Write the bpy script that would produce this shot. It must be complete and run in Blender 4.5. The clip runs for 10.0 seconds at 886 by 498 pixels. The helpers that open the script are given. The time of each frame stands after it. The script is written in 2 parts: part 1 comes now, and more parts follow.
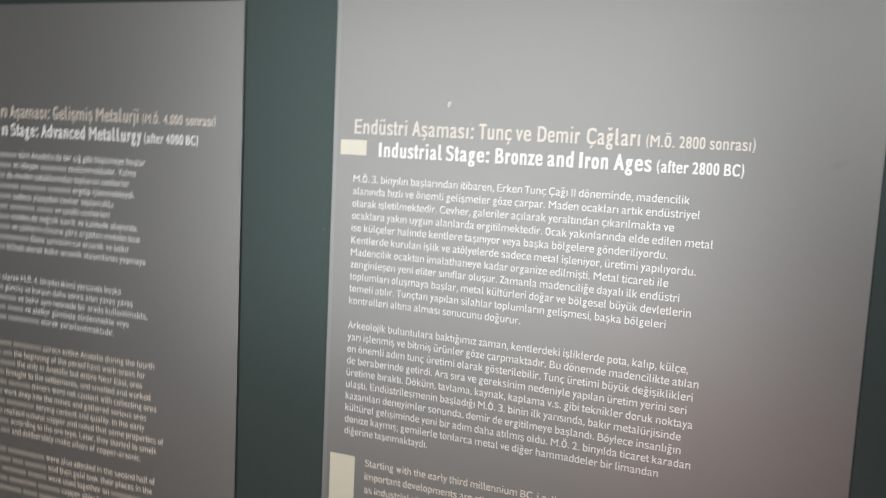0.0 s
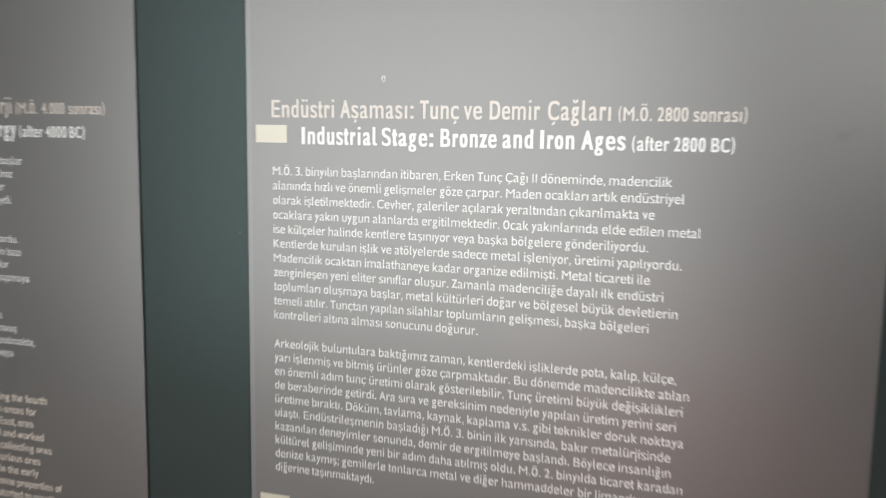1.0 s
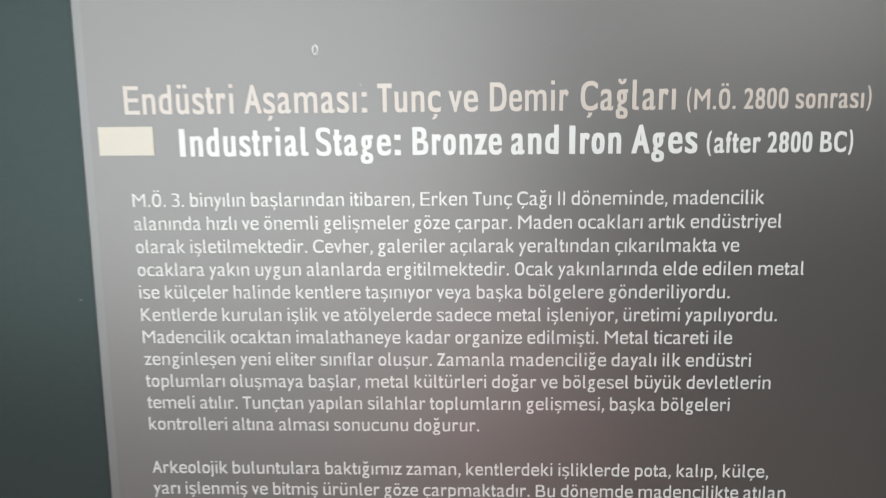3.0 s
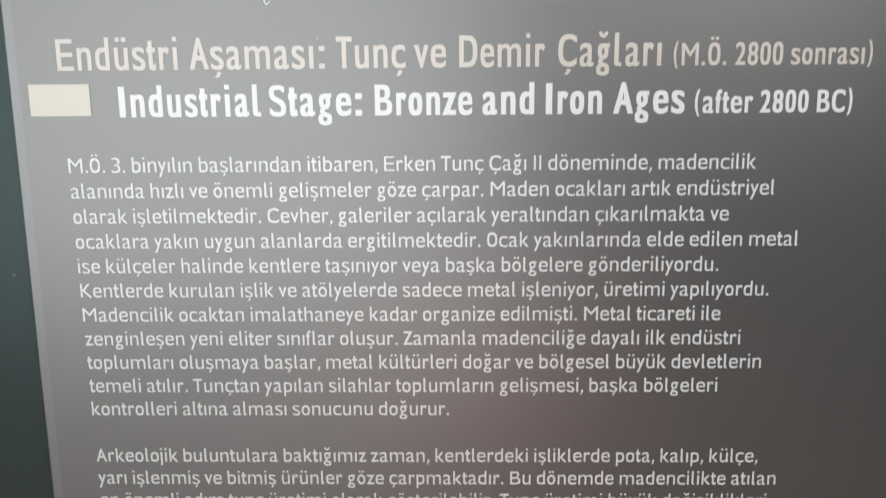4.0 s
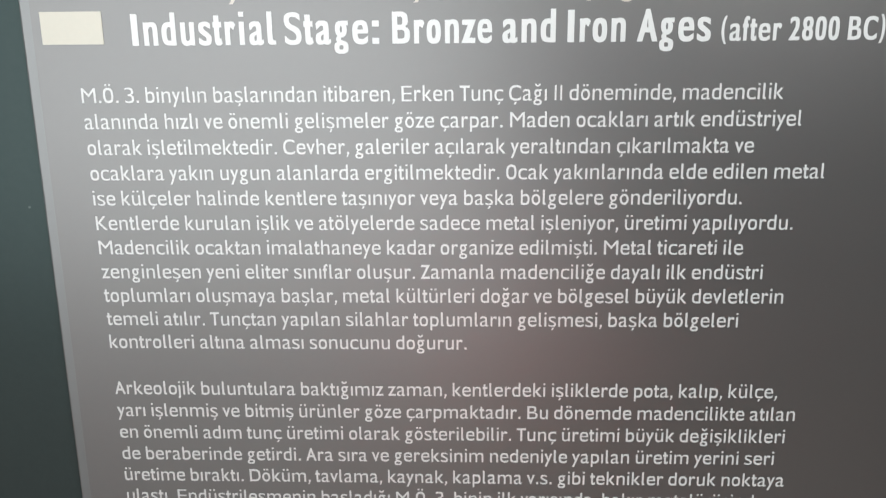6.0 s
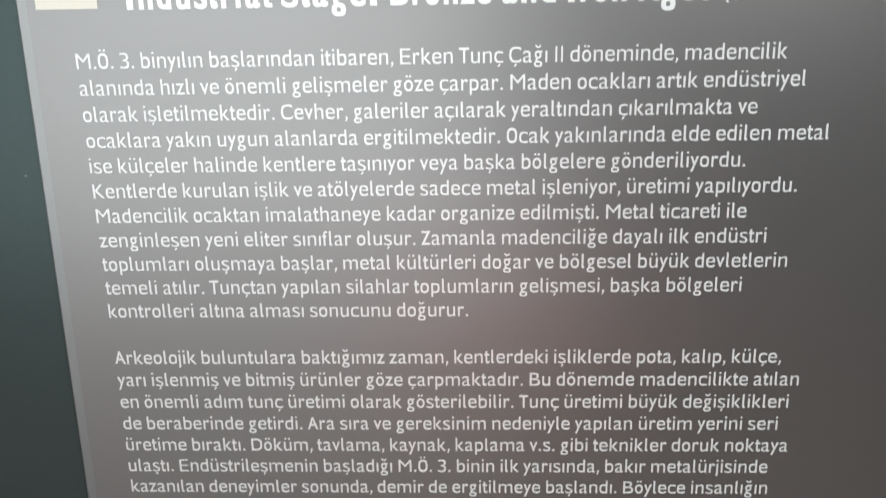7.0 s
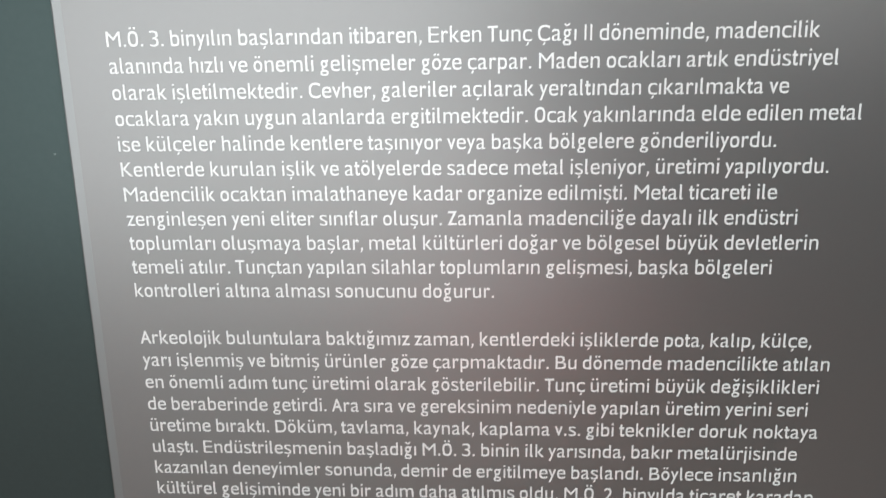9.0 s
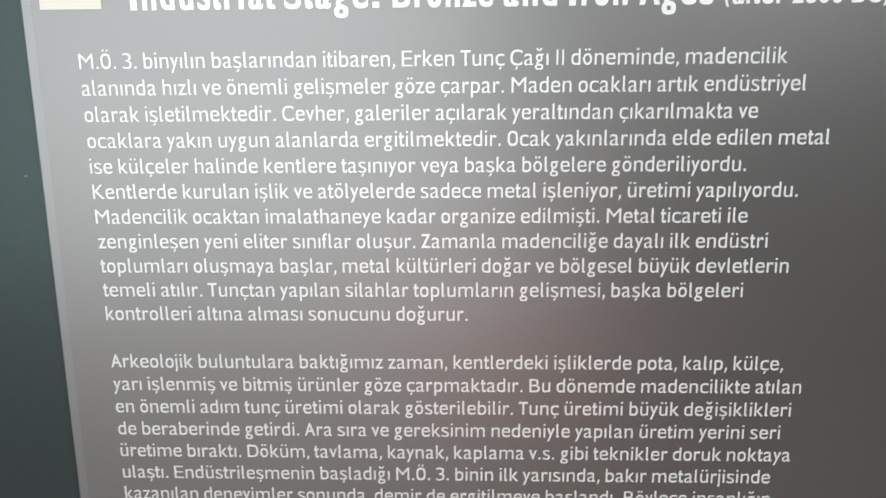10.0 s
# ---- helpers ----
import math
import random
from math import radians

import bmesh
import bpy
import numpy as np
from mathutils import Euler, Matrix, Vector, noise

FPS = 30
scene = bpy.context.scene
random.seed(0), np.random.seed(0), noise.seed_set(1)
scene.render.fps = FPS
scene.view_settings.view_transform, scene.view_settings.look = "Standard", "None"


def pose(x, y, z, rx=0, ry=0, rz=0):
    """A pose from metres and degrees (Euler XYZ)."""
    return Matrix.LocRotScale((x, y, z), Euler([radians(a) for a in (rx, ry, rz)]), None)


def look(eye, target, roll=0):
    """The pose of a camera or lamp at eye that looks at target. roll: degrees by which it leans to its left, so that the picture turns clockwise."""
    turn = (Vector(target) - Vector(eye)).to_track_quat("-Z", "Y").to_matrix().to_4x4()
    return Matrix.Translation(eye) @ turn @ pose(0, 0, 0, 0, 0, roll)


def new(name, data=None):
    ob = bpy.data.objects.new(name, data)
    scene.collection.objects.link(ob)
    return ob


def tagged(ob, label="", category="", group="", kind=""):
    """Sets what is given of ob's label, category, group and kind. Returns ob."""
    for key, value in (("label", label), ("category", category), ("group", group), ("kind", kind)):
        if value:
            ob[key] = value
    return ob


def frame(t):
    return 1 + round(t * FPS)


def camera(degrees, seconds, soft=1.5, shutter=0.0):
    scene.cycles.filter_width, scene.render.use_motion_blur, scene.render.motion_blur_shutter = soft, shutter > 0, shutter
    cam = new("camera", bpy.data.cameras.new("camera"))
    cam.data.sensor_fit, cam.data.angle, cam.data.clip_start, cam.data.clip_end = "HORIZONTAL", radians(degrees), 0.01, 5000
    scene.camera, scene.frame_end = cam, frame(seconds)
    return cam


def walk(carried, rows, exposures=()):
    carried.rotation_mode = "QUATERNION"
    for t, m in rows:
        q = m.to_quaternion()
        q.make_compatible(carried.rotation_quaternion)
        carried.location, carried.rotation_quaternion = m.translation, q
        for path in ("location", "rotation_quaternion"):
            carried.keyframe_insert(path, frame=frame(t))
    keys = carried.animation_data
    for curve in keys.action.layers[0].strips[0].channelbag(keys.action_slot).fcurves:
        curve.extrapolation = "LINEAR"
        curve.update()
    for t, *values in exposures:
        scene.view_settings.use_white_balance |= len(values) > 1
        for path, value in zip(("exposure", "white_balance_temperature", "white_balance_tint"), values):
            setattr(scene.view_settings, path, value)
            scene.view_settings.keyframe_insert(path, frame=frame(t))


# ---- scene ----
from mathutils.geometry import delaunay_2d_cdt

cam = camera(53.71, 10.0, soft=1.25, shutter=0.85)
PATH = [
    (0, (0.0064, -0.0587, 1.5090), (-0.3539, 0.8668, 1.3924), 2.78),
    (0.2, (0.0161, -0.0619, 1.4881), (-0.3467, 0.8636, 1.3802), 4.97),
    (0.5, (-0.0113, -0.0367, 1.4932), (-0.3356, 0.9009, 1.3678), 5.56),
    (0.7, (-0.0231, 0.0115, 1.4822), (-0.3431, 0.9529, 1.3760), 3.91),
    (1, (-0.0705, 0.1157, 1.5035), (-0.3581, 1.0646, 1.3735), 0.88),
    (1.2, (-0.0833, 0.1851, 1.5325), (-0.3791, 1.1272, 1.3747), 0.70),
    (1.5, (-0.1493, 0.2523, 1.4982), (-0.3761, 1.2145, 1.3473), 1.27),
    (1.7, (-0.1759, 0.2951, 1.5103), (-0.3652, 1.2634, 1.3470), 0.56),
    (2, (-0.2389, 0.3532, 1.5213), (-0.3469, 1.3365, 1.3749), -0.58),
    (2.2, (-0.2735, 0.3712, 1.5337), (-0.3487, 1.3596, 1.4021), -1.29),
    (2.5, (-0.3242, 0.3893, 1.5159), (-0.3582, 1.3798, 1.3829), 0.06),
    (2.7, (-0.3262, 0.4104, 1.5394), (-0.3724, 1.3958, 1.3756), -0.66),
    (3.8, (-0.3239, 0.4878, 1.5259), (-0.3435, 1.4686, 1.3316), -0.34),
    (4, (-0.3167, 0.4925, 1.5224), (-0.3383, 1.4710, 1.3175), -0.51),
    (4.5, (-0.3166, 0.4978, 1.5175), (-0.3434, 1.4731, 1.2983), -0.39),
    (5, (-0.3218, 0.4987, 1.5087), (-0.3592, 1.4707, 1.2764), -0.62),
    (5.5, (-0.3204, 0.4964, 1.5082), (-0.3575, 1.4648, 1.2615), -0.41),
    (7, (-0.3202, 0.4996, 1.4933), (-0.3585, 1.4599, 1.2170), -1.04),
    (7.5, (-0.3198, 0.4992, 1.4846), (-0.3607, 1.4567, 1.1991), -1.07),
    (8, (-0.3200, 0.4969, 1.4845), (-0.3685, 1.4557, 1.2048), -1.00),
    (8.5, (-0.3296, 0.4980, 1.4796), (-0.3878, 1.4547, 1.1946), -1.15),
    (9, (-0.3268, 0.4965, 1.4726), (-0.3851, 1.4587, 1.2067), -0.94),
    (9.5, (-0.3217, 0.4986, 1.4733), (-0.3734, 1.4639, 1.2173), -1.12),
    (10, (-0.3208, 0.4966, 1.4721), (-0.3583, 1.4666, 1.2319), -0.58),
]
walk(cam, [(t, look(eye, target, roll)) for t, eye, target, roll in PATH],
     exposures=[(0.0, -0.05, 6660, 14.5), (1.0, -0.06, 6660, 15), (2.0, -0.14, 6600, 17), (2.5, -0.12, 6560, 16), (4.0, -0.20, 6490, 14.5), (5.5, -0.14, 6460, 14.5),
                (7.0, 0.04, 6440, 14.5), (10.0, 0.11, 6440, 14)])

# ---- light ----
world = bpy.data.worlds.new("world")
scene.world = world
world.use_nodes = True
world.node_tree.nodes["Background"].inputs["Color"].default_value = (0.55, 0.66, 0.64, 1)
world.node_tree.nodes["Background"].inputs["Strength"].default_value = 0.02


def area_lamp(name, eye, target, width, height, power, colour):
    data = bpy.data.lights.new(name, "AREA")
    data.shape, data.size, data.size_y = "RECTANGLE", width, height
    data.energy, data.color = power, colour
    ob = new(name, data)
    ob.matrix_world = look(eye, target)
    return ob


WINDOW_POWER, HIGH_FILL_POWER, UPPER_FILL_POWER, PINK_FILL_POWER = 112.0, 17.0, 38.0, 1900.0
OPENINGS = ((-3.45, -0.15, 0.20, 2.65), (0.40, 1.90, 1.65, 2.60))     # openings across the hall, the second made up: from x, to x, sill, head
area_lamp("window_daylight", (-1.80, -2.72, 1.425), (-1.80, 1.0, 1.425), 3.3, 2.45, WINDOW_POWER, (0.945, 1.0, 0.975))
# Fill lamp in the made-up second opening; brightens the panels' upper right.
area_lamp("high_fill_light", (1.15, -2.72, 2.12), (1.15, 1.0, 1.7), 1.5, 0.94, HIGH_FILL_POWER, (0.97, 1.0, 0.95))
# Unseen lamp under the ceiling, added to lift the top of the panels.
area_lamp("upper_fill_light", (0.13, 0.42, 2.76), (0.13, 1.11, 1.98), 1.0, 0.12, UPPER_FILL_POWER, (0.88, 1.0, 0.98))
# Added unseen lamp: a red pool on the floor tints the panels' middle pink.
spot = bpy.data.lights.new("pink_fill_spot", "SPOT")
spot.energy, spot.color, spot.spot_size, spot.spot_blend, spot.shadow_soft_size = PINK_FILL_POWER, (1.0, 0.36, 0.33), radians(33), 1.0, 0.05
new("pink_fill_spot", spot).matrix_world = look((-0.28, -1.8, 2.78), (-0.28, -2.3, 0.0))


# ---- materials ----
def node_material(name):
    m = bpy.data.materials.new(name)
    m.use_nodes = True
    return m, m.node_tree.nodes, m.node_tree.links, m.node_tree.nodes["Principled BSDF"]


def surface(name, dark, light, rough=(0.4, 0.5), metallic=0.0, specular=0.5, coarse=3.0, fine=220.0, bump=0.0004,
            stretch=(1, 1, 1), sheen_tint=(1, 1, 1), ior=1.5):
    """Paint, print or metal: a base colour that drifts at a coarse scale, with grain, uneven gloss and fine relief."""
    m, nodes, links, shader = node_material(name)
    place = nodes.new("ShaderNodeTexCoord")
    mapping = nodes.new("ShaderNodeMapping")
    mapping.inputs["Scale"].default_value = stretch
    links.new(place.outputs["Object"], mapping.inputs["Vector"])
    big, small = nodes.new("ShaderNodeTexNoise"), nodes.new("ShaderNodeTexNoise")
    for n, scale, detail in ((big, coarse, 4), (small, fine, 3)):
        n.inputs["Scale"].default_value, n.inputs["Detail"].default_value = scale, detail
        links.new(mapping.outputs["Vector"], n.inputs["Vector"])
    mix = nodes.new("ShaderNodeMath")
    mix.operation = "MULTIPLY_ADD"
    mix.inputs[1].default_value = 0.35
    links.new(small.outputs["Fac"], mix.inputs[0])
    half = nodes.new("ShaderNodeMath")
    half.operation = "MULTIPLY"
    half.inputs[1].default_value = 0.65
    links.new(big.outputs["Fac"], half.inputs[0])
    links.new(half.outputs[0], mix.inputs[2])
    ramp = nodes.new("ShaderNodeValToRGB")
    ramp.color_ramp.elements[0].position, ramp.color_ramp.elements[1].position = 0.3, 0.7
    ramp.color_ramp.elements[0].color, ramp.color_ramp.elements[1].color = (*dark, 1), (*light, 1)
    links.new(mix.outputs[0], ramp.inputs["Fac"])
    links.new(ramp.outputs["Color"], shader.inputs["Base Color"])
    gloss = nodes.new("ShaderNodeMapRange")
    gloss.inputs["To Min"].default_value, gloss.inputs["To Max"].default_value = rough
    links.new(big.outputs["Fac"], gloss.inputs["Value"])
    links.new(gloss.outputs["Result"], shader.inputs["Roughness"])
    relief = nodes.new("ShaderNodeBump")
    relief.inputs["Strength"].default_value, relief.inputs["Distance"].default_value = 0.5, bump
    links.new(small.outputs["Fac"], relief.inputs["Height"])
    links.new(relief.outputs["Normal"], shader.inputs["Normal"])
    shader.inputs["Metallic"].default_value = metallic
    shader.inputs["Specular IOR Level"].default_value = specular
    shader.inputs["IOR"].default_value = ior
    shader.inputs["Specular Tint"].default_value = (*sheen_tint, 1)
    return m


PANEL_GREY = surface("grey_satin_print", (0.037, 0.036, 0.0355), (0.043, 0.042, 0.0415), rough=(0.31, 0.36), specular=1.0, ior=1.7, coarse=4, bump=0.00008)
PANEL_EDGE = surface("pale_panel_edge", (0.054, 0.063, 0.066), (0.062, 0.072, 0.075), rough=(0.31, 0.36), specular=1.0, ior=1.7, coarse=9, bump=0.0001)
WALL_DARK = surface("dark_satin_cladding", (0.016, 0.020, 0.020), (0.023, 0.028, 0.028), rough=(0.27, 0.33), specular=0.36, sheen_tint=(0.70, 1.0, 0.98),
                    coarse=2.2, fine=240, bump=0.00004)
WALL_GREY = surface("grey_wall_paint", (0.20, 0.205, 0.20), (0.25, 0.255, 0.25), rough=(0.6, 0.7), coarse=2, bump=0.0004)
FLOOR_BROWN = surface("brown_polished_floor", (0.37, 0.26, 0.21), (0.45, 0.32, 0.26), rough=(0.26, 0.34), coarse=2.5, fine=120, bump=0.0002)
CEILING_DARK = surface("dark_ceiling_paint", (0.05, 0.055, 0.055), (0.07, 0.075, 0.075), rough=(0.7, 0.8), coarse=2, bump=0.0004)
LETTER_WHITE = surface("white_lettering", (0.545, 0.545, 0.54), (0.61, 0.61, 0.605), rough=(0.31, 0.36), specular=1.0, ior=1.7, coarse=30, fine=400, bump=0.00003)
LETTER_CREAM = surface("cream_lettering", (0.42, 0.365, 0.32), (0.475, 0.415, 0.365), rough=(0.31, 0.36), specular=1.0, ior=1.7, coarse=30, fine=400, bump=0.00003)
LETTER_TAN = surface("tan_lettering", (0.53, 0.465, 0.40), (0.59, 0.515, 0.45), rough=(0.31, 0.36), specular=1.0, ior=1.7, coarse=30, fine=400, bump=0.00003)
BLOCK_CREAM = surface("cream_colour_block", (0.42, 0.385, 0.295), (0.46, 0.42, 0.325), rough=(0.31, 0.36), specular=1.0, ior=1.7, coarse=20, fine=300, bump=0.00003)
BAR_GREY = surface("small_print_grey", (0.20, 0.20, 0.195), (0.25, 0.25, 0.245), rough=(0.31, 0.36), specular=1.0, ior=1.7, coarse=60, fine=400, bump=0.00003)
BAR_TAN = surface("small_print_tan", (0.18, 0.16, 0.14), (0.22, 0.195, 0.17), rough=(0.31, 0.36), specular=1.0, ior=1.7, coarse=60, fine=400, bump=0.00003)
CHIP_WHITE = surface("chipped_white", (0.72, 0.72, 0.71), (0.80, 0.80, 0.79), rough=(0.6, 0.7), coarse=200, fine=900, bump=0.0002)
SCUFF_DARK = surface("dark_scuff", (0.09, 0.10, 0.098), (0.12, 0.13, 0.128), rough=(0.6, 0.7), coarse=200, fine=900, bump=0.0002)


def film(name, colour, strength):
    """A greasy smear: a thin film that thins out unevenly towards its rim."""
    m, nodes, links, shader = node_material(name)
    place, length, fade = nodes.new("ShaderNodeTexCoord"), nodes.new("ShaderNodeVectorMath"), nodes.new("ShaderNodeMapRange")
    length.operation = "LENGTH"
    fade.inputs["From Min"].default_value, fade.inputs["From Max"].default_value = 0.2, 1.0
    fade.inputs["To Min"].default_value, fade.inputs["To Max"].default_value = strength, 0.0
    patches = nodes.new("ShaderNodeTexNoise")
    patches.inputs["Scale"].default_value, patches.inputs["Detail"].default_value = 2.6, 3
    product = nodes.new("ShaderNodeMath")
    product.operation = "MULTIPLY"
    links.new(place.outputs["Object"], length.inputs[0])
    links.new(place.outputs["Object"], patches.inputs["Vector"])
    links.new(length.outputs["Value"], fade.inputs["Value"])
    links.new(fade.outputs["Result"], product.inputs[0])
    links.new(patches.outputs["Fac"], product.inputs[1])
    links.new(product.outputs[0], shader.inputs["Alpha"])
    shader.inputs["Base Color"].default_value = (*colour, 1)
    shader.inputs["Roughness"].default_value = 0.7
    shader.inputs["Specular IOR Level"].default_value = 0.2
    return m


SMEAR = film("greasy_smear", (0.05, 0.052, 0.05), 0.075)


# ---- mesh helpers ----
def part(name, bm, material, parent=None, label=""):
    mesh = bpy.data.meshes.new(name)
    bm.to_mesh(mesh)
    bm.free()
    mesh.materials.append(material)
    ob = new(name, mesh)
    ob.parent = parent
    if label:
        ob["label"] = label
    return ob


def box(x0, x1, y0, y1, z0, z1, bevel=0.0):
    bm = bmesh.new()
    bmesh.ops.create_cube(bm, size=1, matrix=Matrix.Translation(((x0 + x1) / 2, (y0 + y1) / 2, (z0 + z1) / 2)) @ Matrix.Diagonal((x1 - x0, y1 - y0, z1 - z0, 1)))
    if bevel:
        bmesh.ops.bevel(bm, geom=bm.edges[:], offset=bevel, segments=3, affect="EDGES", profile=0.5)
    return bm


# ---- room ----
FRONT = 1.110            # the panels' printed face
WALL = 1.1145            # the cladding behind them
X0, X1, Y0, TOP = -4.2, 3.6, -2.75, 2.85
tagged(part("floor", box(X0 - 0.2, X1 + 0.2, Y0 - 0.2, WALL + 0.2, -0.12, 0.0), FLOOR_BROWN), "pale brown polished museum floor", "floor", kind="structure")
tagged(part("ceiling", box(X0 - 0.2, X1 + 0.2, Y0 - 0.2, WALL + 0.2, TOP, TOP + 0.12), CEILING_DARK), "dark painted ceiling of the exhibition hall", "ceiling", kind="structure")
tagged(part("wall_north", box(X0, X1, WALL, WALL + 0.2, 0.0, TOP), WALL_DARK), "dark grey-green semi-gloss cladding behind the panels", "wall", kind="structure")


def wall_with_openings(x0, x1, y0, y1, z1, holes):
    bm, x = bmesh.new(), x0
    pieces = []
    for a, b, sill, head in holes:
        pieces += [(x, a, 0, z1), (a, b, 0, sill), (a, b, head, z1)]
        x = b
    for px0, px1, pz0, pz1 in (*pieces, (x, x1, 0, z1)):
        bmesh.ops.create_cube(bm, size=1, matrix=Matrix.Translation(((px0 + px1) / 2, (y0 + y1) / 2, (pz0 + pz1) / 2)) @ Matrix.Diagonal((px1 - px0, y1 - y0, pz1 - pz0, 1)))
    return bm


tagged(part("wall_south", wall_with_openings(X0, X1, Y0 - 0.2, Y0, TOP, OPENINGS), WALL_GREY), "grey painted wall with a window opening and an opening added for fill light", "wall", kind="structure")
tagged(part("wall_west", box(X0 - 0.2, X0, Y0 - 0.2, WALL + 0.2, 0.0, TOP), WALL_GREY), "grey painted side wall", "wall", kind="structure")
tagged(part("wall_east", box(X1, X1 + 0.2, Y0 - 0.2, WALL + 0.2, 0.0, TOP), WALL_GREY), "grey painted side wall", "wall", kind="structure")

# ---- lettering ----
# Advance widths of the narrow technical sans, in thousandths of the em, from groups of letters.
ADVANCE = {" ": 202, ",": 201, ";": 215, ".": 237, ":": 240, "(": 300, ")": 300, "-": 330, "'": 190}
ADVANCE.update(zip("abcdefghijklmnopqrstuvwxyz", (482, 518, 455, 509, 491, 262, 479, 524, 221, 206, 499, 273, 831, 531, 493, 510, 505, 380, 436, 280, 523, 413, 690, 430, 404, 412)))
ADVANCE.update(zip("ABCDEGIKLMOSTUYZ", (551, 619, 613, 660, 574, 600, 251, 629, 500, 793, 561, 560, 480, 600, 540, 450)))
ADVANCE.update({d: 500 for d in "0123456789"})
ADVANCE["N"] = 640
PLAIN = {"ı": "i", "ş": "s", "ç": "c", "ğ": "g", "ö": "o", "ü": "u", "Ö": "O", "Ç": "C", "Ü": "U", "Ş": "S"}
EM = 0.0154


def plain(c):
    return PLAIN.get(c, c)


def bearings(c):
    """Space left and right of the ink, in thousandths of the em."""
    c = plain(c)
    if c == "I":
        return 88, 84
    left = 18 if c in "vyxTAzZYtjf" else 45 if c in "ocaegdqOCGs0268934" else 70
    right = 14 if c in "vyxkrTAtcfzZKY" else 34 if c in "esaCE" else 45 if c in "obpOD0268934BS" else 66
    return left, right


def dot_like(spline):
    """The round dots of the built-in font: four points in a small diamond."""
    if len(spline.bezier_points) != 4:
        return False
    xs, ys = ([p.co[k] for p in spline.bezier_points] for k in (0, 1))
    return max(xs) - min(xs) < 0.13 and max(ys) - min(ys) < 0.13 and len({round(x, 3) for x in xs}) == 3


ROUND = set("abcdeghmnopqrsuCDGJOPQRSU0235689BfjtZz")
OUTLINES = {}


def outline(c):
    """A letter of the built-in font as closed contours in ems, its bowls drawn out squarish, and its dots as centres."""
    if c in OUTLINES:
        return OUTLINES[c]
    data = bpy.data.curves.new("letter", "FONT")
    data.body = c
    ob = new("letter", data)
    graph = bpy.context.evaluated_depsgraph_get()
    shape = ob.evaluated_get(graph).to_curve(graph)
    fuller = 1.24 if c in ROUND else 1.0
    contours, dots = [], []
    for spline in shape.splines:
        pts = spline.bezier_points
        if dot_like(spline):
            dots.append((sum(p.co.x for p in pts) / 4, sum(p.co.y for p in pts) / 4))
            continue
        line = []
        for p, q in zip(pts, [*pts[1:], pts[0]]):
            h0, h1 = p.co + (p.handle_right - p.co) * fuller, q.co + (q.handle_left - q.co) * fuller
            straight = abs((q.co - p.co).cross(h0 - p.co).z) + abs((q.co - p.co).cross(h1 - p.co).z) < 1e-5
            n = 1 if straight else 7
            for i in range(n):
                t = i / n
                v = p.co * (1 - t) ** 3 + h0 * 3 * t * (1 - t) ** 2 + h1 * 3 * t * t * (1 - t) + q.co * t ** 3
                line.append((v.x, v.y))
        contours.append(line)
    if c == "t":
        # a flat-topped stem with the bar through it
        foot = contours[0]
        k = min(range(len(foot)), key=lambda i: (foot[i][0] - 0.078) ** 2 + (foot[i][1] - 0.132) ** 2)
        foot = [v for v in foot[k:] + foot[:k] if v[1] < 0.36]
        contours = [foot + [(0.167, 0.369), (0.309, 0.369), (0.309, 0.449), (0.167, 0.449), (0.167, 0.60),
                            (0.078, 0.60), (0.078, 0.449), (0.0, 0.449), (0.0, 0.369), (0.078, 0.369)]]
    bpy.data.objects.remove(ob)
    bpy.data.curves.remove(data)
    OUTLINES[c] = contours, dots
    return OUTLINES[c]


def thicken(line, d, e):
    """Moves a closed contour outward, d across and e up and down; the ink lies to the left of its direction."""
    clean = [p for p, q in zip(line, line[1:] + line[:1]) if math.dist(p, q) > 1e-6]
    out = []
    for i, (x, y) in enumerate(clean):
        (ax, ay), (bx, by) = clean[i - 1], clean[(i + 1) % len(clean)]
        l0, l1 = math.dist((x, y), (ax, ay)), math.dist((x, y), (bx, by))
        n0, n1 = ((y - ay) / l0, (ax - x) / l0), ((by - y) / l1, (x - bx) / l1)
        mx, my = n0[0] + n1[0], n0[1] + n1[1]
        k = 2 / max(mx * mx + my * my, 0.7)
        out.append((x + mx * k * d, y + my * k * e))
    return out


def rect(x0, x1, y0, y1):
    return [(x0, y0), (x1, y0), (x1, y1), (x0, y1)]


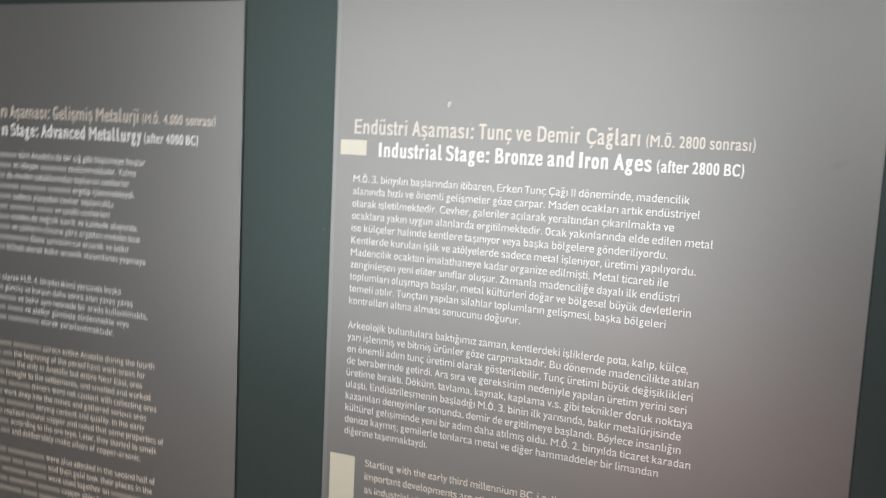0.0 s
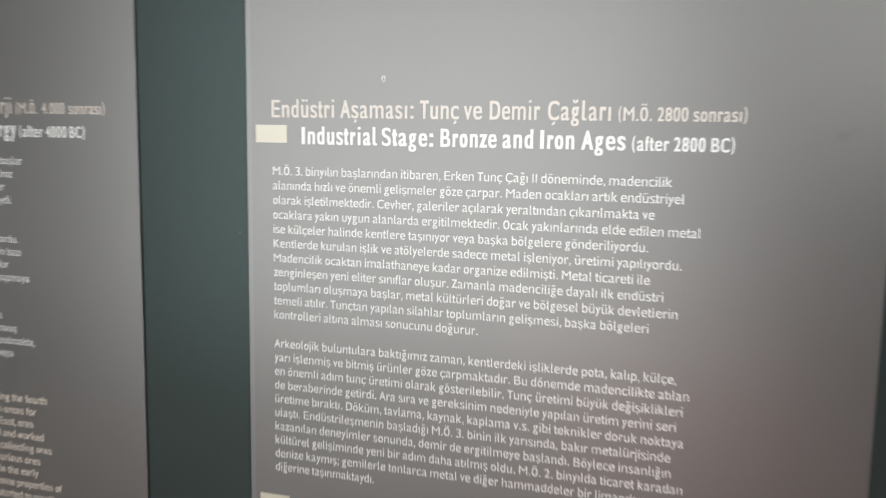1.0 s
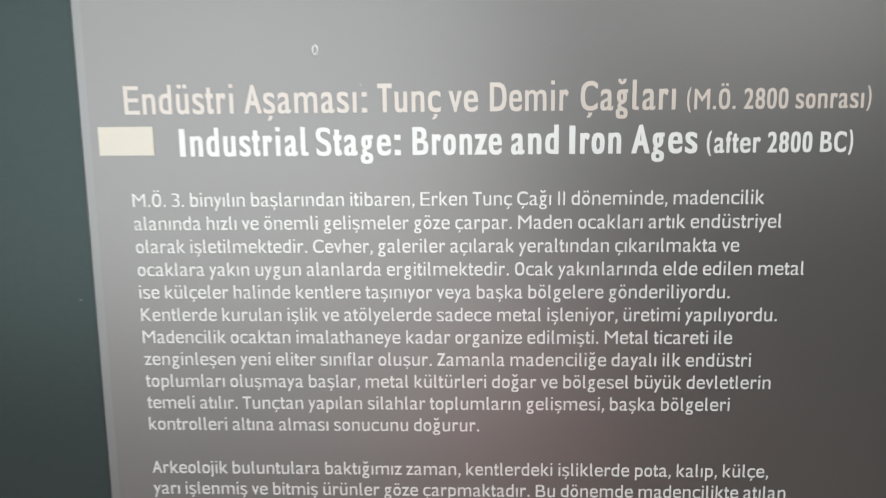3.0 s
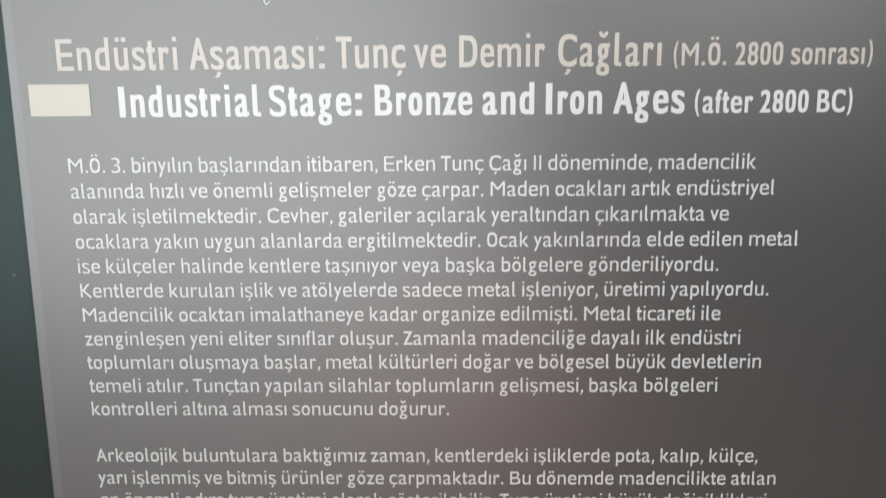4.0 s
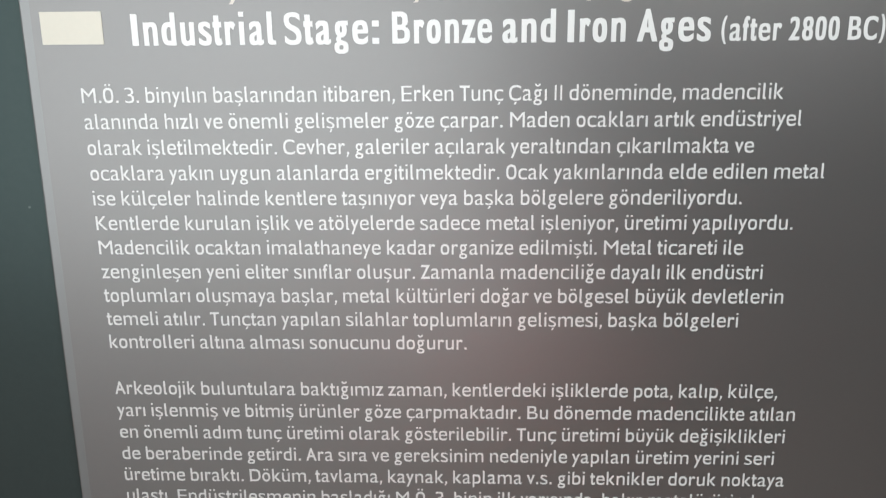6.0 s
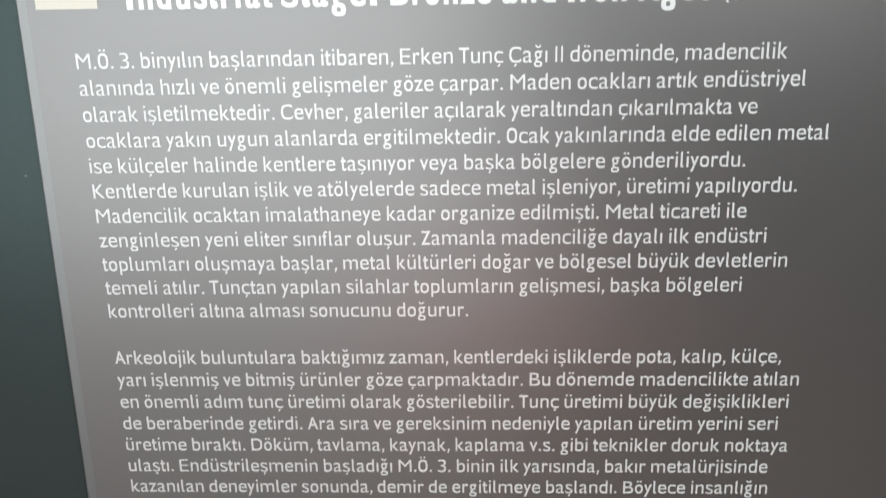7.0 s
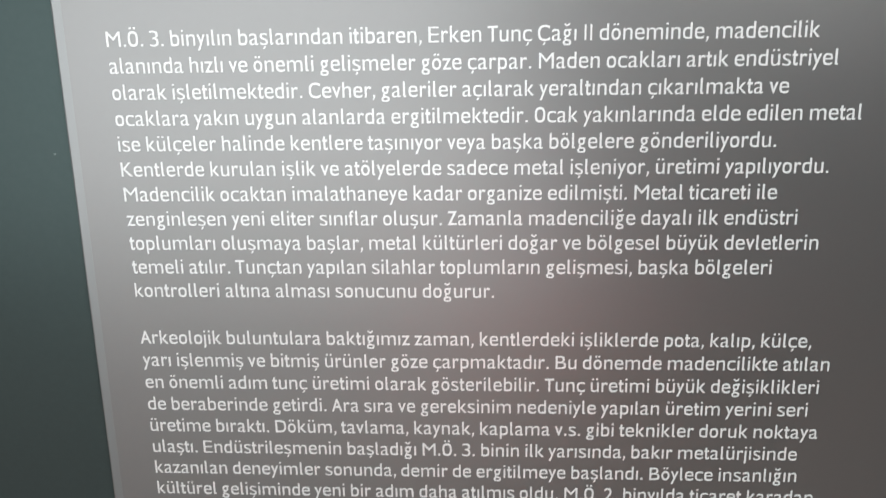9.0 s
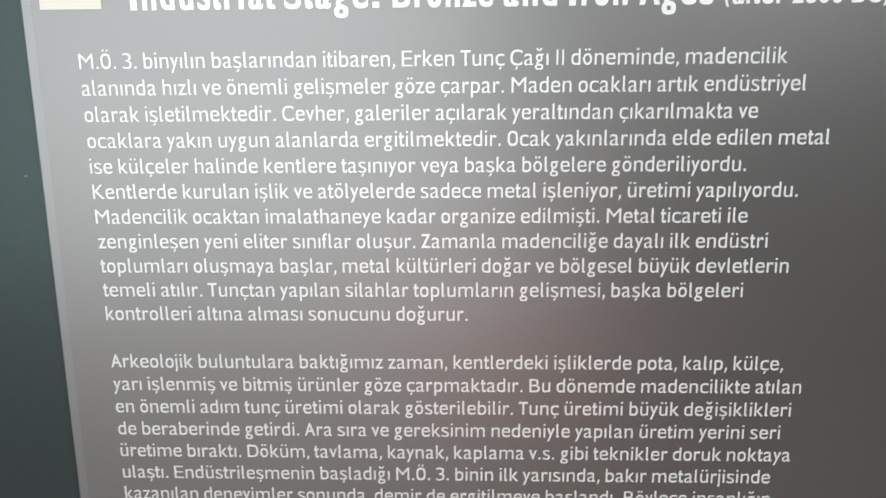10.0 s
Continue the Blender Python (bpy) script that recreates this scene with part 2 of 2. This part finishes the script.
def letter_contours(c, wide, x_height, cap, stem):
    """Closed contours of a letter in metres, its ink from 0 to wide, with strokes of the given thickness."""
    rise = cap * 1.04
    core = {"Ö": "O", "ş": "s", "ç": "c", "ğ": "g", "Ç": "C", "Ş": "S"}.get(c, c)
    if c in ",;":
        w = max(wide, stem * 1.05)
        upper = [rect(0.05 * w, w, x_height - stem * 1.15, x_height)] if c == ";" else []
        return upper + [[(0.25 * w, 0.0), (-0.30 * w, -1.35 * stem), (0.25 * w, -1.35 * stem), (w, 0.1 * stem), (w, stem * 1.15), (0.05 * w, stem * 1.15), (0.05 * w, 0.0)]]
    if c in ".:":
        rows = (0.0,) if c == "." else (0.0, x_height - stem * 1.15)
        return [rect(0, wide, y, y + stem * 1.15) for y in rows]
    if c == "I":
        return [rect(0, wide, 0, cap)]
    if c in "ıi":
        made = [rect((wide - stem) / 2, (wide + stem) / 2, 0, x_height)]
        return made + ([rect((wide - stem) / 2, (wide + stem) / 2, rise - stem * 0.95, rise)] if c == "i" else [])
    if c == "l":
        s = min(stem, 0.72 * wide)
        return [[(0, rise), (0, s * 0.75), (0.10 * s, 0.30 * s), (0.42 * s, 0.06 * s), (s * 0.8, 0), (wide, 0), (wide, s * 0.82), (s * 1.12, s * 0.85), (s, s * 1.1), (s, rise)]]
    contours, dots = outline(core)
    low, high = min(x for line in contours for x, _ in line), max(x for line in contours for x, _ in line)
    span = high - low
    stem *= 0.75 if core in "()" else 1.0
    d = (stem - 0.092 * wide / span) / 2 / (1 - 0.092 / span)
    d = max(-0.22 * stem, min(0.36 * stem, d))
    k, e = (wide - 2 * d) / span, d * (0.5 if d > 0 else 1.0)

    def up(y):
        if core in "()":
            return (y + 0.23) / 0.924 * 1.20 * cap - 0.13 * cap
        if core.isupper() or core.isdigit():
            return e + y * (cap - 2 * e) / 0.682
        if y < -0.02:
            return y * x_height / 0.449 * 0.82 + e
        if y <= 0.449:
            return e + y * (x_height - 2 * e) / 0.449
        return x_height - e + (y - 0.449) * (rise - x_height) / 0.233

    bowls = [thicken([(d + (x - low) * k, up(y)) for x, y in line], d, e) for line in contours]
    made = []
    if c == "j":
        dots = dots or [(high - 0.045, 0.585)]
    for x, _ in dots:
        x = d + (x - low) * k
        top = rise if c != "Ö" else cap * 1.28
        made.append(rect(x - stem * 0.5, x + stem * 0.5, top - stem * 0.95, top))
    if c == "Ö":
        for x in (0.30 * wide, 0.70 * wide):
            made.append(rect(x - stem * 0.5, x + stem * 0.5, cap * 1.13, cap * 1.13 + stem * 0.95))
    if c in "şçÇŞ":
        m, h = wide * 0.5, x_height
        made.append([(m - 0.15 * stem, -0.11 * h), (m - 0.15 * stem, -0.22 * h), (m - 0.75 * stem, -0.36 * h), (m + 0.15 * stem, -0.36 * h), (m + 0.75 * stem, -0.20 * h), (m + 0.75 * stem, -0.11 * h)])
    if c == "ğ":
        n, r, y = 8, 0.36 * wide, x_height + 0.50 * x_height
        arc = [math.pi * (1 + i / n) for i in range(n + 1)]
        made.append([(wide / 2 + r * math.cos(a), y + 0.26 * x_height * math.sin(a)) for a in arc]
                    + [(wide / 2 + (r - 0.8 * stem) * math.cos(a), y + (0.26 * x_height - 0.75 * stem) * math.sin(a)) for a in reversed(arc)])
    return bowls + [line if area(line) > 0 else line[::-1] for line in made]


def area(line):
    return sum(a[0] * b[1] - a[1] * b[0] for a, b in zip(line, line[1:] + line[:1])) / 2


def turns(x, y, contours):
    """How often the contours wind round a point."""
    n = 0
    for line in contours:
        for (ax, ay), (bx, by) in zip(line, line[1:] + line[:1]):
            side = (bx - ax) * (y - ay) - (x - ax) * (by - ay)
            if ay <= y < by and side > 0:
                n += 1
            elif by <= y < ay and side < 0:
                n -= 1
    return n


def letter_mesh(c, wide, x_height, cap, stem, material, thick=0.0003):
    """A cut-out letter, standing upright in the xz plane, its back at y = 0."""
    contours = letter_contours(c, wide, x_height, cap, stem)
    unit = 0.01
    pts = [Vector((x / unit, z / unit)) for line in contours for x, z in line]
    rim, first = [], 0
    for line in contours:
        rim += [(first + i, first + (i + 1) % len(line)) for i in range(len(line))]
        first += len(line)
    flat, _, tris, *_ = delaunay_2d_cdt(pts, rim, [], 0, 1e-5)
    verts = [(p.x * unit, -thick, p.y * unit) for p in flat]
    faces = []
    for f in tris:
        x, z = (sum(verts[i][k] for i in f) / 3 for k in (0, 2))
        if turns(x, z, contours):
            faces.append(tuple(f))
    first = len(verts)
    verts += [(p.x * unit, y, p.y * unit) for p in pts for y in (-thick, 0.0)]
    faces += [(first + 2 * b, first + 2 * a, first + 2 * a + 1, first + 2 * b + 1) for a, b in rim]
    mesh = bpy.data.meshes.new("letter")
    mesh.from_pydata(verts, [], faces)
    mesh.materials.append(material)
    return mesh


HEAVIER = {"i": 95, "ı": 95, "I": 105, "l": 95, "j": 60, ":": 75, ".": 65, "(": 30, ")": 30}
LETTERS = {}


def lay_out(text, heavy=0.0):
    """Ink extents (word, letter, from, to) in thousandths of the em, starting at the first ink. Narrow letters gain in a heavier cut."""
    out, x, word = [], -bearings(text[0])[0], 0
    for c in text:
        wide = ADVANCE[plain(c)] + HEAVIER.get(plain(c), 0) * heavy
        left, right = bearings(c)
        if c == " ":
            word += 1
        else:
            out.append((word, c, x + left, x + wide - right))
        x += wide
    return out


def lettering(anchor, words, base, x_height, cap, stem, material, heavy=0.0, proud=0.0001, label=""):
    """A line of writing: a word is a part of the panel, and its cut-out letters are the word's parts.
    words: (text, x from, x to or None for the natural width)."""
    for text, x_from, x_to in words:
        ink = lay_out(text, heavy)
        scale = EM / 1000 if x_to is None else (x_to - x_from) / ink[-1][3]
        word, at = None, -1
        for i, c, a, b in ink:
            if i != at:
                at, word = i, new("word")
                word.empty_display_size = 0.01
                word.parent = anchor
                word.location = Vector((x_from + a * scale, FRONT - proud, base)) - anchor.location
                start = a
                if label:
                    word["label"] = label
            key = (c, x_height, stem, material.name)
            if key not in LETTERS:
                LETTERS[key] = letter_mesh(c, (b - a) * scale, x_height, cap, stem, material), (b - a) * scale
            mesh, natural = LETTERS[key]
            letter = new("letter", mesh)
            letter.parent = word
            letter.location = ((a - start) * scale, 0, 0)
            letter.scale = ((b - a) * scale / natural, 1, 1)


def natural_end(text):
    return lay_out(text)[-1][3] * EM / 1000


def patch(name, x0, x1, z0, z1, material, parent, label="", thick=0.0006):
    return part(name, box(x0, x1, FRONT - thick, FRONT + 0.001, z0, z1), material, parent, label)


# ---- panels ----
def panel_board(x0, x1, z0, z1, label, group):
    """A board with a chamfered pale edge round a printed grey face."""
    anchor = tagged(new("information_panel"), label, "information panel", group)
    anchor.location = ((x0 + x1) / 2, WALL, z0)
    bpy.context.view_layer.update()
    c, d = 0.0012, 0.0008
    bm = bmesh.new()
    back = [bm.verts.new(p) for p in ((x0, WALL, z0), (x1, WALL, z0), (x1, WALL, z1), (x0, WALL, z1))]
    rim = [bm.verts.new(p) for p in ((x0, FRONT + d, z0), (x1, FRONT + d, z0), (x1, FRONT + d, z1), (x0, FRONT + d, z1))]
    face = [bm.verts.new(p) for p in ((x0 + c, FRONT + 0.0006, z0 + c), (x1 - c, FRONT + 0.0006, z0 + c), (x1 - c, FRONT + 0.0006, z1 - c), (x0 + c, FRONT + 0.0006, z1 - c))]
    for i in range(4):
        j = (i + 1) % 4
        bm.faces.new((back[j], back[i], rim[i], rim[j]))
        bm.faces.new((rim[j], rim[i], face[i], face[j]))
    bm.faces.new(back)
    bm.faces.new(face[::-1])
    bmesh.ops.recalc_face_normals(bm, faces=bm.faces[:])
    board = part("board", bm, PANEL_GREY)
    sheet = part("printed_sheet", box(x0 + c, x1 - c, FRONT, FRONT + 0.0005, z0 + c, z1 - c), PANEL_GREY, None, "plain grey satin print")
    strip = part("edge_strip", box(x0 + c, x0 + 0.0075, FRONT - 0.00004, FRONT + 0.0004, z0 + c, z1 - c), PANEL_EDGE, None, "narrow paler bluish strip along the edge")
    for ob in (board, sheet, strip):
        adopt(ob, anchor)
    return anchor


def adopt(ob, anchor):
    ob.parent = anchor
    ob.matrix_parent_inverse = Matrix.Translation(anchor.location).inverted()
    return ob


PANEL_TOP, PANEL_FOOT, PITCH = 1.7175, 0.52, 0.0184
GROUP = "row of text panels"
bronze = panel_board(-0.634, 0.1106, PANEL_FOOT, PANEL_TOP, "tall grey text panel on bronze and iron ages", GROUP)
copper = panel_board(-1.5395, -0.7960, PANEL_FOOT, PANEL_TOP, "tall grey text panel on advanced metallurgy", GROUP)


# headings of the bronze and iron panel
H1, H2 = 1.5213, 1.4888
lettering(bronze, [("Endüstri", -0.598, -0.513), ("Aşaması:", -0.505, -0.411), ("Tunç", -0.403, -0.355), ("ve", -0.349, -0.327),
      ("Demir", -0.318, -0.259), ("Çağları", -0.250, -0.179)], H1, 0.0153, 0.0214, 0.0030, LETTER_CREAM, heavy=0.7, label="cream condensed heading letters")
lettering(bronze, [("(M.Ö.", -0.171, -0.135), ("2800", -0.129, -0.0966), ("sonrası)", -0.091, -0.036)], H1, 0.0108, 0.0150, 0.0020,
      LETTER_CREAM, heavy=0.4, label="small cream heading letters")
lettering(bronze, [("Industrial", -0.557, -0.457), ("Stage:", -0.451, -0.386), ("Bronze", -0.377, -0.309), ("and", -0.302, -0.266),
      ("Iron", -0.258, -0.219), ("Ages", -0.211, -0.162)], H2, 0.0155, 0.0212, 0.0035, LETTER_WHITE, heavy=1.0, label="bold white condensed heading letters")
lettering(bronze, [("(after", -0.155, -0.115), ("2800", -0.110, -0.077), ("BC)", -0.071, -0.047)], H2, 0.0112, 0.0152, 0.0023,
      LETTER_WHITE, heavy=0.7, label="small white heading letters")

TEXT = """M.Ö. 3. binyılın başlarından itibaren, Erken Tunç Çağı II döneminde, madencilik
alanında hızlı ve önemli gelişmeler göze çarpar. Maden ocakları artık endüstriyel
olarak işletilmektedir. Cevher, galeriler açılarak yeraltından çıkarılmakta ve
ocaklara yakın uygun alanlarda ergitilmektedir. Ocak yakınlarında elde edilen metal
ise külçeler halinde kentlere taşınıyor veya başka bölgelere gönderiliyordu.
Kentlerde kurulan işlik ve atölyelerde sadece metal işleniyor, üretimi yapılıyordu.
Madencilik ocaktan imalathaneye kadar organize edilmişti. Metal ticareti ile
zenginleşen yeni eliter sınıflar oluşur. Zamanla madenciliğe dayalı ilk endüstri
toplumları oluşmaya başlar, metal kültürleri doğar ve bölgesel büyük devletlerin
temeli atılır. Tunçtan yapılan silahlar toplumların gelişmesi, başka bölgeleri
kontrolleri altına alması sonucunu doğurur.
Arkeolojik buluntulara baktığımız zaman, kentlerdeki işliklerde pota, kalıp, külçe,
yarı işlenmiş ve bitmiş ürünler göze çarpmaktadır. Bu dönemde madencilikte atılan
en önemli adım tunç üretimi olarak gösterilebilir. Tunç üretimi büyük değişiklikleri
de beraberinde getirdi. Ara sıra ve gereksinim nedeniyle yapılan üretim yerini seri
üretime bıraktı. Döküm, tavlama, kaynak, kaplama v.s. gibi teknikler doruk noktaya
ulaştı. Endüstrileşmenin başladığı M.Ö. 3. binin ilk yarısında, bakır metalürjisinde
kazanılan deneyimler sonunda, demir de ergitilmeye başlandı. Böylece insanlığın
kültürel gelişiminde yeni bir adım daha atılmış oldu. M.Ö. 2. binyılda ticaret karadan
denize kaymış; gemilerle tonlarca metal ve diğer hammaddeler bir limandan
diğerine taşınmaktaydı.""".split("\n")
ENDS = (-0.1100, -0.0963, -0.1271, -0.0771, -0.1325, -0.0954, -0.1289, -0.1136, -0.0972, -0.1283, -0.3269,
        -0.0953, -0.0802, -0.0863, -0.0928, -0.0834, -0.0972, -0.0959, -0.0821, -0.1229, -0.4590)
X_HEIGHT, CAP, STEM = 0.0076, 0.0104, 0.00138
for i, line in enumerate(TEXT):
    base = 1.4498 - PITCH * i if i < 11 else 1.2280 - PITCH * (i - 11)
    lettering(bronze, [(line, -0.597, ENDS[i])], base, X_HEIGHT, CAP, STEM, LETTER_WHITE)

# the English text below it; words that cannot be read are bars
STARTS = ("Starting with the early third millennium BC, i.e. the Early", "important developments are attested in",
          "as industrial sites. Ores were", "smelted at convenient", "transported")
for i, line in enumerate(STARTS):
    base = 1.0160 - 0.0211 * i
    lettering(bronze, [(line, -0.5595, None)], base, X_HEIGHT, CAP, STEM, LETTER_TAN, label="tan lettering")
    x = -0.5595 + natural_end(line) + 0.004
    for n in range(5):
        wide = random.uniform(0.02, 0.055)
        if x + wide > -0.09:
            break
        adopt(patch("word_bar", x, x + wide, base, base + X_HEIGHT, BAR_TAN, None), bronze)
        x += wide + 0.004
adopt(patch("colour_block", -0.6200, -0.5770, 1.4900, 1.5120, BLOCK_CREAM, None, "cream rectangle beside the heading"), bronze)
adopt(patch("colour_block", -0.6199, -0.5772, 0.60, 1.0283, BLOCK_CREAM, None, "tall cream strip beside the English text"), bronze)


def chip(name, x, z, wide, high, material, depth, label):
    bm = bmesh.new()
    ring = []
    for i in range(9):
        a = 2 * math.pi * i / 9
        r = random.uniform(0.7, 1.1)
        ring.append(bm.verts.new((x + wide * r * math.cos(a) / 2, depth, z + high * r * math.sin(a) / 2)))
    bm.faces.new(ring[::-1])
    bmesh.ops.recalc_face_normals(bm, faces=bm.faces[:])
    return part(name, bm, material, None, label)


def curl(name, x, z, wide, high, gap, material, depth, label):
    """A torn flake whose pale rim stands up round a grey middle: a thin bent strip, open at one place."""
    bm, n, rings = bmesh.new(), 22, []
    for i in range(n + 1):
        a = radians(gap) + (2 * math.pi - radians(8)) * i / n
        thick = 0.00058 * (0.75 + 0.5 * math.sin(a * 1.5 + 0.4) ** 2)
        px = x + wide / 2 * math.cos(a) * (0.78 if math.cos(a) > 0 else 1.0)
        pz = z + high / 2 * math.sin(a) * (1.0 if math.cos(a) < 0.3 else 0.92)
        ring = [bm.verts.new((px + u * math.cos(a), depth - v, pz + u * math.sin(a))) for u, v in ((-thick, 0), (-thick * 0.5, 0.0007), (thick * 0.5, 0.0007), (thick, 0))]
        rings.append(ring)
    for r, q in zip(rings, rings[1:]):
        for k in range(3):
            bm.faces.new((r[k], r[k + 1], q[k + 1], q[k]))
    bmesh.ops.recalc_face_normals(bm, faces=bm.faces[:])
    return part(name, bm, material, None, label)


adopt(curl("paint_chip", -0.4490, 1.5680, 0.0042, 0.0070, 100, CHIP_WHITE, FRONT - 0.0001, "small curled white flake in the print"), bronze)
adopt(chip("paint_chip", -0.4155, 1.5420, 0.0010, 0.0013, BAR_GREY, FRONT - 0.0004, "tiny pale chip in the print"), bronze)
def smear(x, z, wide, high, lean):
    """A round film one unit across, scaled and leaned to size."""
    bm = bmesh.new()
    bmesh.ops.create_circle(bm, cap_ends=True, segments=24, radius=1.0, matrix=Matrix.Rotation(radians(90), 4, "X"))
    ob = part("smear", bm, SMEAR, None, "faint greasy smear on the print")
    ob.matrix_basis = pose(x, FRONT - 0.0002, z, 0, lean, 0) @ Matrix.Diagonal((wide / 2, 1, high / 2, 1))
    return adopt(ob, bronze)


smear(0.064, 1.5110, 0.036, 0.013, -18)
smear(0.0585, 1.5075, 0.015, 0.014, 10)
tagged(chip("scuff_mark", -0.647, 1.374, 0.0024, 0.0018, SCUFF_DARK, WALL - 0.0006, ""), "small dark scuff on the cladding", "scuff")

# headings of the metallurgy panel
lettering(copper, [("n", -1.300, -1.287), ("Aşaması:", -1.279, -1.188), ("Gelişmiş", -1.180, -1.094), ("Metalurji", -1.086, -0.997)], 1.5228, 0.0153, 0.0214, 0.0030,
      LETTER_CREAM, heavy=0.7, label="cream condensed heading letters")
lettering(copper, [("(M.Ö.", -0.989, -0.954), ("4.000", -0.946, -0.909), ("sonrası)", -0.902, -0.845)], 1.5228, 0.0108, 0.0150, 0.0020,
      LETTER_CREAM, heavy=0.4, label="small cream heading letters")
lettering(copper, [("n", -1.298, -1.285), ("Stage:", -1.277, -1.214), ("Advanced", -1.207, -1.110), ("Metallurgy", -1.101, -0.991)], 1.4910, 0.0155, 0.0212, 0.0035,
      LETTER_WHITE, heavy=1.0, label="bold white condensed heading letters")
lettering(copper, [("(after", -0.985, -0.946), ("4000", -0.941, -0.907), ("BC)", -0.902, -0.878)], 1.4910, 0.0112, 0.0152, 0.0023,
      LETTER_WHITE, heavy=0.7, label="small white heading letters")


def faded_lines(lines, ends, top, pitch, letters, bars):
    """Lines set back from their right ends; a # is a word that cannot be read, with its length in letters."""
    for i, (line, end) in enumerate(zip(lines, ends)):
        base, x = top - pitch * i, end
        words = []
        for word in reversed(line.split(" ")):
            if word.startswith("#"):
                wide = int(word[1:]) * 0.0073
                adopt(patch("word_bar", x - wide, x, base, base + X_HEIGHT, bars, None), copper)
            else:
                wide = natural_end(word)
                words.append((word, x - wide, None))
            x -= wide + 0.0049
        while x > -1.485:
            wide = min(random.uniform(0.018, 0.062), x + 1.5035)
            adopt(patch("word_bar", x - wide, x, base, base + X_HEIGHT, bars, None), copper)
            x -= wide + 0.0049
        if words:
            lettering(copper, words[::-1], base, X_HEIGHT, CAP, STEM, letters)


faded_lines(["#8 tüm Anadolu'da bir çığ gibi büyümeye başlar", "#7 ve izleyen #8 rastlanmaktadır. Yalnız", "#4 da maden yataklarından toplanan cevherler",
             "#6 #8 #7 ergitip işlenmekteydi.", "#5 sadece yüzeyden cevher toplamakla", "#4 #8 #5 ve çeşitli cevherleri",
             "#4 maden de değişik içerik ve kalitede oluyordu.", "#5 ve cevherin cinsine göre ergitilen metalin bazı",
             "#12 Daha sonraları ise arsenik ve bakır", "#2 bilinçli olarak bakır-arsenik alaşımlarını yapmaya"],
            (-0.983, -1.001, -1.015, -1.004, -1.048, -1.057, -0.997, -0.993, -1.015, -0.980), 1.4528, 0.01835, LETTER_WHITE, BAR_GREY)
faded_lines(["olarak M.Ö. 4. binyılın ikinci yarısında başka", "#2 gümüş ve kurşun daha sonra altın yavaş yavaş", "#7 ve bakır aynı nesnede bir arada kullanılmakta,",
             "#5 #5 ve aletler gümüşle süslenmekte veya", "#2 #4 #10 olarak yararlanılmaktadır."],
            (-1.031, -1.006, -0.976, -1.014, -1.046), 1.2320, 0.0182, LETTER_WHITE, BAR_GREY)
faded_lines(["#9 across entire Anatolia during the fourth", "#3 the beginning of the period have work-areas for", "#5 the only in Anatolia but entire Near East, ores",
             "#2 brought to the settlements, and smelted and worked", "#7 miners were not content with collecting ores",
             "#2 went deep into the mines and gathered various ores", "#9 varying content and quality. In the early",
             "#3 realized natural copper and noted that some properties of", "#4 according to the ore type. Later, they started to smelt",
             "#3 and deliberately make alloys of copper-arsenic."],
            (-0.960, -0.979, -0.985, -0.968, -0.955, -0.976, -0.980, -0.940, -0.955, -0.986), 1.1112, 0.01835, LETTER_TAN, BAR_TAN)
faded_lines(["#12 were also attested in the second half of", "#7 and then gold took their places in the", "#8 #6 were used together on #9",
             "#9 #7 copper objects #9 #5", "#8 #5 #7 #9"],
            (-0.957, -0.963, -0.985, -0.960, -0.99), 0.9097, 0.0184, LETTER_TAN, BAR_TAN)
